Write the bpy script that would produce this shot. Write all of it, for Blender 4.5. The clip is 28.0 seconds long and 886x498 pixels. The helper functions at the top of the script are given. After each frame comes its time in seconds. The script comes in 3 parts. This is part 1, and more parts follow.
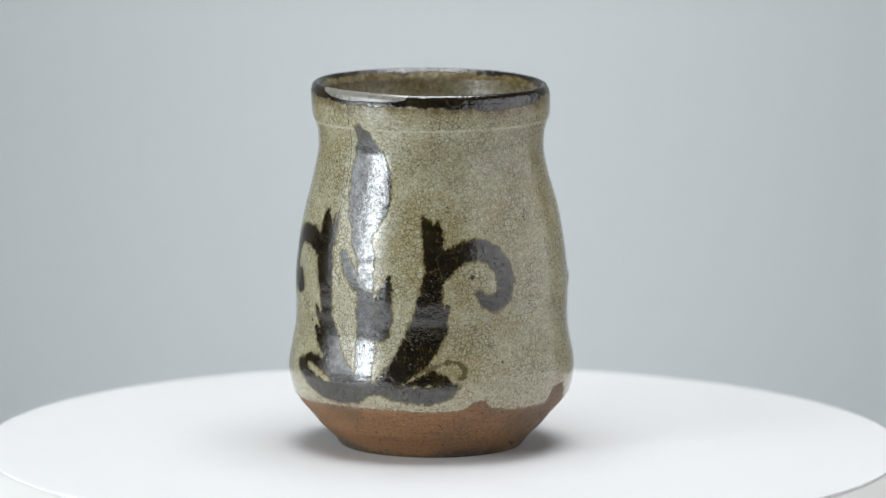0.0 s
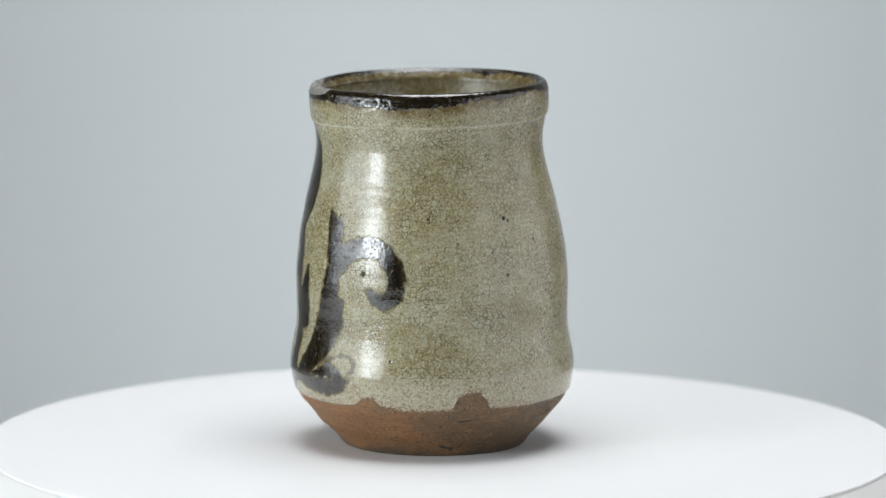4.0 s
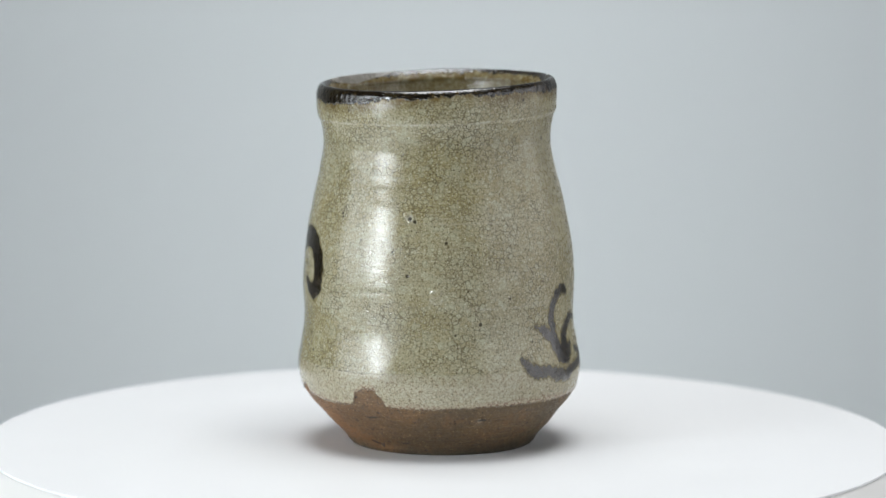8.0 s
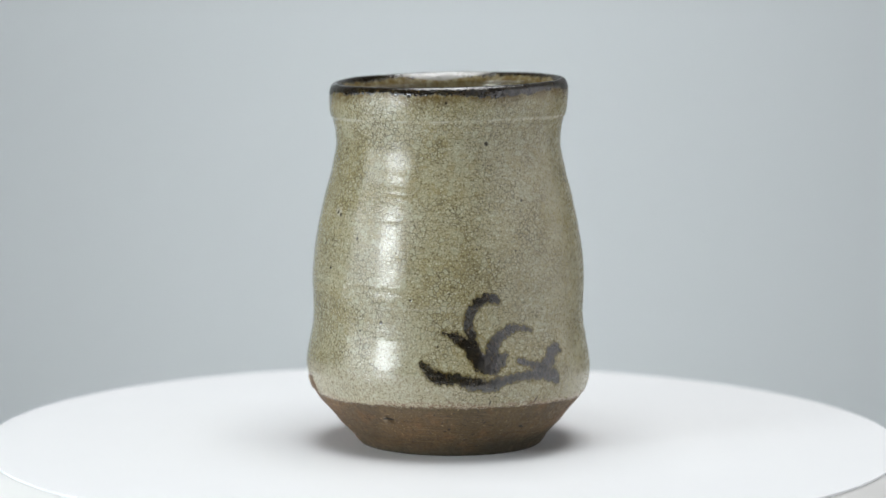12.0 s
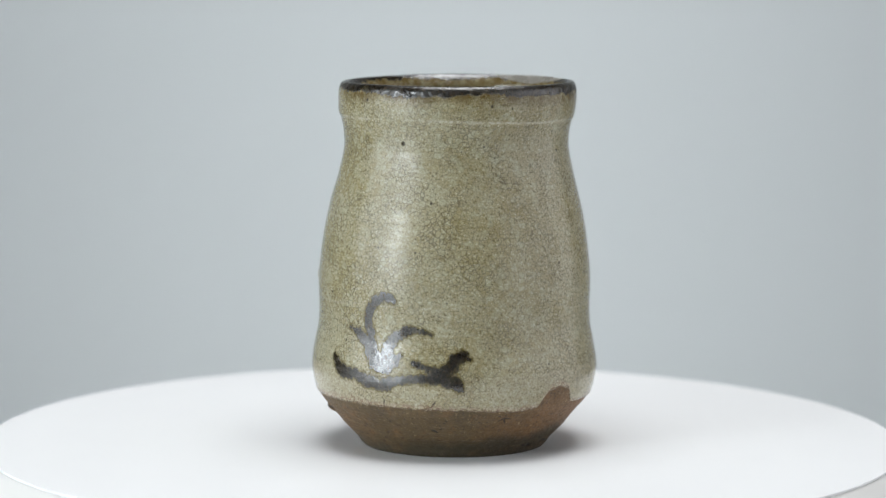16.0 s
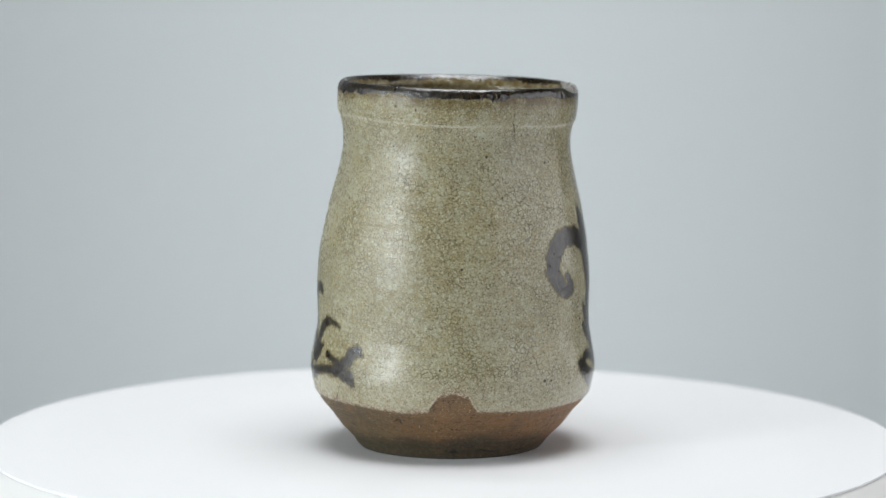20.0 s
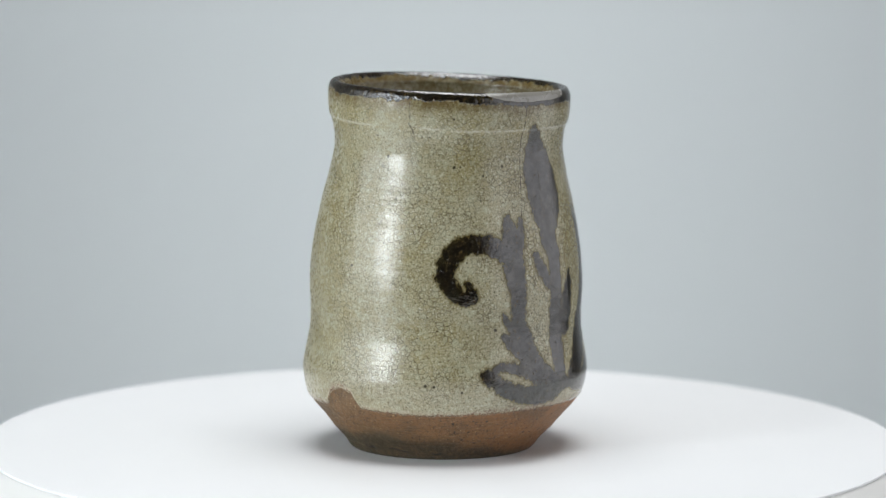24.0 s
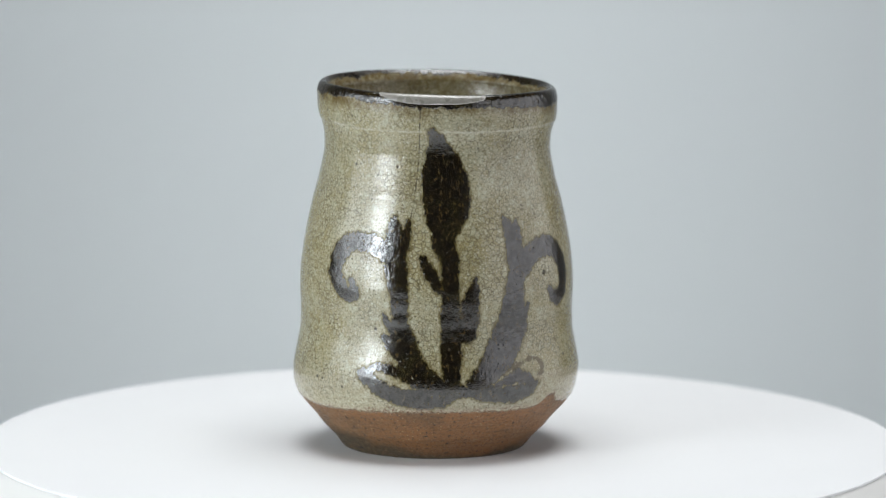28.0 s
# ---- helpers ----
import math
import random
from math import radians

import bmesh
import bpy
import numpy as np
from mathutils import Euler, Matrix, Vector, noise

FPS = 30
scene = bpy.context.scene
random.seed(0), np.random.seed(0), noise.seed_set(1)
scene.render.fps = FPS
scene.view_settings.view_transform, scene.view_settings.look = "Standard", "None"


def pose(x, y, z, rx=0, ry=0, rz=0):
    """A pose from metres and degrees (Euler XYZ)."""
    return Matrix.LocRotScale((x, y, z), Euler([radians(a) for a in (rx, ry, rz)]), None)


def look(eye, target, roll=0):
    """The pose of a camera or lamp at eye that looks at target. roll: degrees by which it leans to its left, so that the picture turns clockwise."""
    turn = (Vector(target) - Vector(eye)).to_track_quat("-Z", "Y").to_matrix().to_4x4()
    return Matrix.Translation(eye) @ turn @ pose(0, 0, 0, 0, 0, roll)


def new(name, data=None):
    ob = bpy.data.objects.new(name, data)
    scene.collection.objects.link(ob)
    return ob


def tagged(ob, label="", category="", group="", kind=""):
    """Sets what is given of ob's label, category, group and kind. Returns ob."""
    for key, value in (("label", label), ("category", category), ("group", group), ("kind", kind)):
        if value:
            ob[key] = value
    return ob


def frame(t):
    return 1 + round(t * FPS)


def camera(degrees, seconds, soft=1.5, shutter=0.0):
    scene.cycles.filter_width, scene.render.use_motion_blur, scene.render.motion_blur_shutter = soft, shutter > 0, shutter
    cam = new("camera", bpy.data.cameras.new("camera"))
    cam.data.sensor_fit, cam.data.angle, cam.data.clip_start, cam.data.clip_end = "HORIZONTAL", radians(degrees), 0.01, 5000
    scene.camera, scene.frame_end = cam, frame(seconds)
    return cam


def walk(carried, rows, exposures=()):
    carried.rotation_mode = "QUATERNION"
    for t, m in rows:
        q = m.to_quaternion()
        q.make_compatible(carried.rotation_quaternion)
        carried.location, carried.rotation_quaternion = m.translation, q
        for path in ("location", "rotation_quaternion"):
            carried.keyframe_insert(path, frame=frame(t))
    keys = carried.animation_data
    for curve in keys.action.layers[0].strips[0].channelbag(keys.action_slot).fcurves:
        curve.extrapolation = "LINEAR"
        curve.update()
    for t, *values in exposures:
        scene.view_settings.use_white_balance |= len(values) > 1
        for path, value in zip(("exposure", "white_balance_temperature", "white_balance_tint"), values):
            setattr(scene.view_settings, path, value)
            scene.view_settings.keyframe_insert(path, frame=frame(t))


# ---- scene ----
cam = camera(12.82, 28.0, soft=1.25)
EYE = Vector((0.0, -0.9572, 0.17349))
AIM = EYE + Vector((-0.0000226, 0.99141, -0.13077))
walk(cam, [(0.0, look(EYE, AIM, 0.21)), (28.0, look(EYE, AIM, 0.21))])
cam.data.dof.use_dof = True
cam.data.dof.focus_distance = 0.935
cam.data.dof.aperture_fstop = 13.0

# ---- light: dark studio, four soft lamps round the cup and two on the backdrop ----
world = bpy.data.worlds.new("studio_dark")
world.use_nodes = True
world.node_tree.nodes["Background"].inputs[0].default_value = (0.5, 0.55, 0.6, 1)
world.node_tree.nodes["Background"].inputs[1].default_value = 0.02
scene.world = world
scene.view_settings.exposure = 0.10


def soft_lamp(name, at, target, wide, high, watts, colour=(1, 1, 1)):
    data = bpy.data.lights.new(name, "AREA")
    data.shape, data.size, data.size_y, data.energy, data.color = "RECTANGLE", wide, high, watts, colour
    lamp = new(name, data)
    lamp.matrix_world = look(at, target)
    return tagged(lamp, "soft studio light", "lamp", kind="structure")


soft_lamp("key_light", (-0.635, -0.489, 0.185), (0, 0, 0.045), 0.22, 0.33, 2.9, (0.88, 0.95, 1.0))
soft_lamp("dim_left_light", (-0.818, -0.204, 0.19), (0, 0, 0.045), 0.47, 0.42, 1.75, (0.89, 0.95, 1.0))
soft_lamp("top_light", (0.035, 0.0, 1.0), (0.01, 0, 0), 0.70, 0.70, 9.3, (0.965, 0.985, 1.0))
soft_lamp("side_light", (0.80, -0.17, 0.19), (0, 0, 0.045), 1.40, 0.66, 2.95, (0.94, 0.95, 1.0))
soft_lamp("wall_light", (0.0, 0.72, 0.115), (0.0, 1.2, -0.13), 0.16, 0.10, 0.90, (0.962, 0.985, 0.99))
# fill added out of sight below, only to even the lower backdrop
soft_lamp("low_wall_fill", (0.0, 0.69, -0.27), (0.0, 1.2, -0.10), 0.16, 0.10, 0.96, (0.962, 0.985, 0.99))


# ---- node helpers ----
def material(name):
    m = bpy.data.materials.new(name)
    m.use_nodes = True
    t = m.node_tree
    return m, t, t.nodes["Principled BSDF"]


class Nodes:
    """Short calls to add and link shader nodes."""

    def __init__(self, tree):
        self.tree = tree

    def put(self, sock, value):
        if isinstance(value, (int, float)):
            sock.default_value = value
        elif isinstance(value, tuple):
            sock.default_value = (*value, 1) if len(value) == 3 and sock.type == "RGBA" else value
        else:
            self.tree.links.new(value, sock)

    def coords(self):
        return self.tree.nodes.new("ShaderNodeTexCoord").outputs["Object"]

    def attribute(self, name):
        n = self.tree.nodes.new("ShaderNodeAttribute")
        n.attribute_name = name
        return n.outputs["Fac"]

    def math(self, op, a, b=0.0, clamp=False):
        n = self.tree.nodes.new("ShaderNodeMath")
        n.operation, n.use_clamp = op, clamp
        self.put(n.inputs[0], a)
        self.put(n.inputs[1], b)
        return n.outputs[0]

    def step(self, v, lo, hi, out_lo=0.0, out_hi=1.0):
        n = self.tree.nodes.new("ShaderNodeMapRange")
        n.interpolation_type = "SMOOTHSTEP"
        for k, x in zip(range(5), (v, lo, hi, out_lo, out_hi)):
            self.put(n.inputs[k], x)
        return n.outputs[0]

    def noise(self, vec, scale, detail=2.0, rough=0.5):
        n = self.tree.nodes.new("ShaderNodeTexNoise")
        self.put(n.inputs["Vector"], vec)
        for k, x in (("Scale", scale), ("Detail", detail), ("Roughness", rough)):
            n.inputs[k].default_value = x
        return n.outputs["Fac"]

    def noise_colour(self, vec, scale, detail=2.0):
        n = self.tree.nodes.new("ShaderNodeTexNoise")
        self.put(n.inputs["Vector"], vec)
        n.inputs["Scale"].default_value, n.inputs["Detail"].default_value = scale, detail
        return n.outputs["Color"]

    def cells(self, vec, scale, feature="DISTANCE_TO_EDGE"):
        n = self.tree.nodes.new("ShaderNodeTexVoronoi")
        n.feature = feature
        self.put(n.inputs["Vector"], vec)
        n.inputs["Scale"].default_value = scale
        return n.outputs["Distance"]

    def cell_value(self, vec, scale):
        """One random value for each cell of the crackle."""
        n = self.tree.nodes.new("ShaderNodeTexVoronoi")
        n.feature = "F1"
        self.put(n.inputs["Vector"], vec)
        n.inputs["Scale"].default_value = scale
        return n.outputs["Color"]

    def vector(self, op, a, b):
        n = self.tree.nodes.new("ShaderNodeVectorMath")
        n.operation = op
        self.put(n.inputs[0], a)
        if op == "SCALE":
            self.put(n.inputs[3], b)
        else:
            self.put(n.inputs[1], b)
        return n.outputs[0]

    def mix(self, f, a, b, how="MIX"):
        n = self.tree.nodes.new("ShaderNodeMix")
        n.data_type, n.blend_type = "RGBA", how
        self.put(n.inputs[0], f)
        self.put(n.inputs[6], a)
        self.put(n.inputs[7], b)
        return n.outputs[2]

    def bump(self, height, strength, depth, after=None):
        n = self.tree.nodes.new("ShaderNodeBump")
        n.inputs["Strength"].default_value, n.inputs["Distance"].default_value = strength, depth
        self.put(n.inputs["Height"], height)
        if after is not None:
            self.put(n.inputs["Normal"], after)
        return n.outputs[0]


# ---- materials ----
def ceramic_material():
    """Crackled ash glaze over brown clay. Ink, iron rim, glaze edge and marks come in millimetres from the cup's own fields."""
    m, tree, bsdf = material("crackled_ash_glaze")
    n = Nodes(tree)
    co = n.coords()
    warp = n.vector("SCALE", n.vector("SUBTRACT", n.noise_colour(co, 700, 2), (0.5, 0.5, 0.5)), 0.0009)
    cw = n.vector("ADD", co, warp)
    ink, iron, glaze = n.attribute("ink"), n.attribute("iron"), n.attribute("glaze")
    gloss, flash, mark = n.attribute("gloss"), n.attribute("flash"), n.attribute("mark")
    pale, iron_run, faint = n.attribute("pale"), n.attribute("iron_run"), n.attribute("faint")
    broad = n.noise(co, 38, 3, 0.6)
    patch = n.noise(co, 130, 4, 0.65)
    grain = n.noise(co, 1900, 3, 0.75)
    fine = n.noise(co, 900, 3, 0.6)
    turned = n.noise(n.vector("MULTIPLY", co, (1.0, 1.0, 9.0)), 140, 4, 0.65)
    # glaze body
    col = n.mix(n.step(broad, 0.36, 0.66), (0.380, 0.346, 0.222), (0.308, 0.264, 0.130))
    col = n.mix(n.step(patch, 0.42, 0.72, 0.0, 0.55), col, (0.440, 0.415, 0.290))
    col = n.mix(n.step(patch, 0.44, 0.24, 0.0, 0.50), col, (0.252, 0.216, 0.110))
    col = n.mix(n.step(turned, 0.54, 0.74, 0.0, 0.40), col, (0.255, 0.222, 0.115))
    col = n.mix(n.step(grain, 0.53, 0.66, 0.0, 0.70), col, (0.60, 0.58, 0.435))
    col = n.mix(n.step(grain, 0.47, 0.34, 0.0, 0.88), col, (0.110, 0.090, 0.044))
    speck = n.noise(co, 1250, 4, 0.8)
    col = n.mix(n.step(speck, 0.44, 0.33, 0.0, 0.50), col, (0.110, 0.088, 0.042))
    col = n.mix(n.step(speck, 0.60, 0.68, 0.0, 0.45), col, (0.56, 0.53, 0.41))
    fine_turned = n.noise(n.vector("MULTIPLY", co, (1.0, 1.0, 16.0)), 105, 4, 0.7)
    col = n.mix(n.step(fine_turned, 0.56, 0.68, 0.0, 0.42), col, (0.190, 0.160, 0.078))
    col = n.mix(n.step(fine_turned, 0.42, 0.32, 0.0, 0.32), col, (0.52, 0.50, 0.385))
    cell = n.cell_value(cw, 800)
    tint = n.step(n.noise(co, 95, 3, 0.6), 0.38, 0.62, 0.25, 1.0)
    col = n.mix(n.math("MULTIPLY", tint, n.step(cell, 0.42, 0.20, 0.0, 0.34)), col, (0.300, 0.245, 0.112))
    col = n.mix(n.step(cell, 0.60, 0.85, 0.0, 0.32), col, (0.470, 0.468, 0.335))
    edge = n.cells(cw, 800)
    edge_small = n.cells(cw, 1500)
    seen = n.step(n.noise(co, 110, 3, 0.6), 0.36, 0.66, 0.12, 0.95)
    line = n.math("MULTIPLY", n.step(edge, 0.11, 0.015), seen)
    line2 = n.math("MULTIPLY", n.step(edge_small, 0.09, 0.01), n.step(n.noise(co, 160, 2), 0.40, 0.65, 0.0, 0.6))
    cracks = n.math("MULTIPLY", n.math("MAXIMUM", line, line2), n.step(fine, 0.25, 0.55, 0.35, 1.0))
    col = n.mix(n.math("MULTIPLY", cracks, 0.74), col, (0.075, 0.058, 0.028))
    bubbles = n.math("MULTIPLY", n.step(n.cells(cw, 1350, "F1"), 0.22, 0.10), n.step(n.noise(co, 380, 2), 0.46, 0.60, 0.0, 0.75))
    col = n.mix(bubbles, col, (0.70, 0.67, 0.52))
    dots = n.step(n.cells(co, 520, "F1"), 0.13, 0.06)
    col = n.mix(n.math("MULTIPLY", dots, n.step(n.noise(co, 230, 1), 0.41, 0.54, 0.0, 0.90)), col, (0.06, 0.040, 0.018))
    col = n.mix(n.math("MULTIPLY", pale, n.step(fine, 0.35, 0.6, 0.2, 0.75)), col, (0.55, 0.52, 0.41))
    skirt = n.attribute("skirt")
    col = n.mix(n.math("MULTIPLY", skirt, n.step(grain, 0.30, 0.55, 0.15, 0.60)), col, (0.51, 0.465, 0.345))
    col = n.mix(n.math("MULTIPLY", skirt, n.step(speck, 0.47, 0.38, 0.0, 0.80)), col, (0.170, 0.112, 0.056))
    # iron oxide running down from the rim, then the ink
    run = n.math("MULTIPLY", iron_run, n.step(n.noise(co, 420, 4, 0.7), 0.34, 0.60, 0.30, 1.0))
    col = n.mix(n.math("MULTIPLY", run, 0.90), col, (0.110, 0.070, 0.017))
    rag = n.math("MULTIPLY", n.math("SUBTRACT", n.noise(n.vector("MULTIPLY", co, (1.0, 1.0, 0.6)), 1500, 4, 0.75), 0.5), 1.9)
    teeth = n.math("MULTIPLY", n.math("SUBTRACT", n.noise(n.vector("MULTIPLY", co, (1.0, 1.0, 0.7)), 620, 3, 0.7), 0.5), 1.9)
    ink_edge = n.math("SUBTRACT", n.math("ADD", ink, n.math("ADD", n.math("MULTIPLY", rag, 0.8), teeth)), 0.08)
    iron_edge = n.math("ADD", n.math("ADD", iron, n.math("MULTIPLY", rag, 0.8)), n.math("MULTIPLY", n.math("SUBTRACT", n.noise(n.vector("MULTIPLY", co, (1.0, 1.0, 0.5)), 480, 3, 0.65), 0.5), 2.6))
    halo = n.step(ink_edge, 0.70, -0.05, 0.0, 0.78)
    col = n.mix(halo, col, (0.120, 0.090, 0.022))
    dark = n.mix(n.step(grain, 0.50, 0.70), (0.0075, 0.0063, 0.0048), (0.038, 0.026, 0.011))
    dark = n.mix(n.step(n.noise(n.vector("MULTIPLY", co, (1.0, 1.0, 0.35)), 900, 4, 0.7), 0.50, 0.68, 0.0, 0.75), dark, (0.040, 0.027, 0.010))
    dark = n.mix(n.step(n.noise(co, 260, 4, 0.7), 0.50, 0.66, 0.0, 0.65), dark, (0.033, 0.028, 0.010))
    dark = n.mix(n.math("MULTIPLY", n.step(n.math("ADD", n.math("MINIMUM", ink_edge, n.math("SUBTRACT", iron_edge, 1.2)), n.math("MULTIPLY", rag, 0.6)), -0.75, 0.0), 0.70), dark, (0.074, 0.056, 0.014))
    flake = n.noise(n.vector("MULTIPLY", co, (1.0, 1.0, 0.55)), 1250, 4, 0.8)
    dark = n.mix(n.step(flake, 0.55, 0.66, 0.0, 0.85), dark, (0.085, 0.056, 0.020))
    dark = n.mix(n.step(flake, 0.47, 0.38, 0.0, 0.80), dark, (0.006, 0.005, 0.004))
    col = n.mix(n.step(n.math("ADD", faint, rag), 0.30, -0.35, 0.0, 0.80), col, (0.075, 0.050, 0.016))
    pinhole = n.math("MULTIPLY", n.step(n.cells(cw, 900, "F1"), 0.26, 0.04), n.step(n.noise(co, 420, 2), 0.40, 0.66))
    inked = n.step(ink_edge, 0.10, -0.18)
    ironed = n.step(iron_edge, 0.18, -0.28)
    painted = n.math("MAXIMUM", inked, ironed)
    col = n.mix(painted, col, dark)
    col = n.mix(n.step(n.math("ADD", mark, n.math("MULTIPLY", rag, 0.25)), 0.16, -0.10, 0.0, 0.92), col, (0.035, 0.026, 0.015))
    # clay below the glaze
    streak = n.noise(n.vector("MULTIPLY", co, (1.0, 1.0, 9.0)), 230, 4, 0.65)
    clay = n.mix(flash, (0.120, 0.078, 0.031), (0.285, 0.126, 0.040))
    clay = n.mix(n.step(streak, 0.40, 0.7, 0.0, 0.34), clay, (0.085, 0.054, 0.026))
    clay = n.mix(n.step(n.noise(co, 60, 3), 0.50, 0.68, 0.0, 0.45), clay, (0.062, 0.044, 0.020))
    clay = n.mix(n.step(speck, 0.47, 0.36, 0.0, 0.7), clay, (0.034, 0.022, 0.012))
    clay = n.mix(n.step(n.noise(co, 170, 4, 0.7), 0.52, 0.70, 0.0, 0.6), clay, (0.225, 0.112, 0.040))
    clay = n.mix(n.step(grain, 0.57, 0.70, 0.0, 0.75), clay, (0.33, 0.235, 0.120))
    clay = n.mix(n.step(grain, 0.45, 0.32, 0.0, 0.55), clay, (0.07, 0.04, 0.025))
    flecks = n.math("MULTIPLY", n.step(n.cells(cw, 950, "F1"), 0.20, 0.08), n.step(n.noise(co, 210, 2), 0.44, 0.58))
    clay = n.mix(n.math("MULTIPLY", flecks, 0.85), clay, (0.50, 0.37, 0.20))
    pits = n.step(n.noise(co, 1050, 2, 0.6), 0.37, 0.30, 0.0, 0.9)
    scratch = n.noise(n.vector("MULTIPLY", co, (1.0, 1.0, 22.0)), 90, 5, 0.7)
    clay = n.mix(n.step(scratch, 0.60, 0.68, 0.0, 0.45), clay, (0.28, 0.195, 0.100))
    clay = n.mix(n.step(scratch, 0.40, 0.33, 0.0, 0.55), clay, (0.045, 0.028, 0.016))
    holes = n.math("MULTIPLY", n.step(n.cells(cw, 330, "F1"), 0.16, 0.08), n.step(n.noise(co, 140, 1), 0.50, 0.58))
    pits = n.math("MAXIMUM", pits, holes)
    clay = n.mix(pits, clay, (0.035, 0.02, 0.012))
    # clay darkens towards the bottom, most round 138 degrees
    clay = n.mix(n.math("MULTIPLY", n.attribute("foot_dark"), n.step(fine, 0.25, 0.6, 0.50, 0.90)), clay, (0.048, 0.039, 0.018))
    edge_g = n.math("ADD", glaze, n.math("MULTIPLY", rag, 0.75))
    glazed = n.step(edge_g, -0.16, 0.16)
    thin = n.math("MULTIPLY", n.step(edge_g, 1.7, 0.0), n.step(fine, 0.36, 0.58, 0.1, 0.85))
    col = n.mix(thin, col, (0.47, 0.39, 0.28))
    worn = n.math("ADD", edge_g, n.math("MULTIPLY", n.math("SUBTRACT", n.noise(co, 75, 3), 0.5), 5.0))
    crumbs = n.math("MULTIPLY", n.step(worn, 1.9, 0.2), n.step(n.noise(n.vector("MULTIPLY", co, (1.0, 1.0, 1.6)), 1300, 4, 0.75), 0.49, 0.56, 0.0, 0.85))
    col = n.mix(crumbs, col, (0.190, 0.108, 0.062))
    rust = n.math("MULTIPLY", n.step(n.math("ABSOLUTE", edge_g), 0.60, 0.05), n.step(speck, 0.44, 0.58, 0.0, 0.9))
    col = n.mix(rust, col, (0.10, 0.055, 0.028))
    clay = n.mix(n.math("MULTIPLY", pale, 0.8), clay, (0.36, 0.29, 0.20))
    clay = n.mix(n.step(n.math("ADD", mark, n.math("MULTIPLY", rag, 0.25)), 0.16, -0.10, 0.0, 0.95), clay, (0.016, 0.011, 0.007))
    col = n.mix(glazed, clay, col)
    rough = n.math("ADD", n.step(gloss, 0.0, 1.0, 0.28, 0.085), n.math("MULTIPLY", n.math("SUBTRACT", fine, 0.5), 0.12))
    mend = n.step(n.math("ADD", n.attribute("mend"), n.math("MULTIPLY", rag, 0.12)), 0.10, -0.10)
    rough = n.math("MULTIPLY", rough, n.step(painted, 0.0, 1.0, 1.0, n.step(patch, 0.35, 0.65, 0.85, 1.45)))
    col = n.mix(mend, col, n.mix(n.noise(co, 240, 3), (0.215, 0.205, 0.178), (0.27, 0.255, 0.225)))
    tree.links.new(col, bsdf.inputs["Base Color"])
    rough = n.step(mend, 0.0, 1.0, rough, n.step(patch, 0.3, 0.7, 0.22, 0.34))
    tree.links.new(n.step(glazed, 0.0, 1.0, n.step(fine, 0.3, 0.7, 0.50, 0.68), rough), bsdf.inputs["Roughness"])
    tree.links.new(n.math("SUBTRACT", n.step(painted, 0.0, 1.0, n.step(gloss, 0.0, 1.0, 1.54, 1.66), 1.97), n.math("MULTIPLY", painted, n.math("ADD", n.math("MULTIPLY", pinhole, 0.50), n.math("ADD", n.step(speck, 0.36, 0.60, 0.15, -0.06), n.step(n.noise(co, 460, 4, 0.75), 0.42, 0.60, 0.12, -0.05))))), bsdf.inputs["IOR"])
    # relief: crackle, orange peel, pitted ink, clay grain
    bare = n.math("SUBTRACT", 1.0, painted)
    dip = n.math("MULTIPLY", n.math("MULTIPLY", cracks, bare), -0.32)
    peel = n.math("ADD", n.math("ADD", n.math("MULTIPLY", n.noise(co, 700, 2), n.step(painted, 0.0, 1.0, 0.45, 0.95)), n.math("MULTIPLY", fine_turned, n.step(painted, 0.0, 1.0, 0.30, 0.05))), n.math("MULTIPLY", grain, n.step(painted, 0.0, 1.0, 0.34, 0.30)))
    pit = n.math("MULTIPLY", n.math("MULTIPLY", n.noise(co, 1500, 3, 0.7), painted), 0.58)
    pit = n.math("ADD", pit, n.math("MULTIPLY", n.math("MULTIPLY", ironed, n.noise(co, 850, 3, 0.65)), 1.1))
    h_glaze = n.math("SUBTRACT", n.math("ADD", n.math("ADD", dip, peel), pit), n.math("MULTIPLY", n.math("MULTIPLY", painted, pinhole), 1.2))
    h_clay = n.math("SUBTRACT", n.math("ADD", n.math("MULTIPLY", grain, 2.2), n.math("MULTIPLY", scratch, 4.0)), n.math("MULTIPLY", pits, 3.0))
    h = n.math("MULTIPLY", n.step(glazed, 0.0, 1.0, h_clay, h_glaze), n.math("SUBTRACT", 1.0, n.math("MULTIPLY", mend, 0.9)))
    tree.links.new(n.bump(h, 0.5, 0.00016), bsdf.inputs["Normal"])
    return m


def plain_material(name, a, b, scale, rough, relief=0.0, depth=0.0002):
    m, tree, bsdf = material(name)
    n = Nodes(tree)
    co = n.coords()
    tree.links.new(n.mix(n.noise(co, scale, 5, 0.6), a, b), bsdf.inputs["Base Color"])
    tree.links.new(n.step(n.noise(co, scale * 6, 3), 0.3, 0.7, rough - 0.06, rough + 0.06), bsdf.inputs["Roughness"])
    if relief:
        tree.links.new(n.bump(n.noise(co, scale * 40, 3), relief, depth), bsdf.inputs["Normal"])
    return m


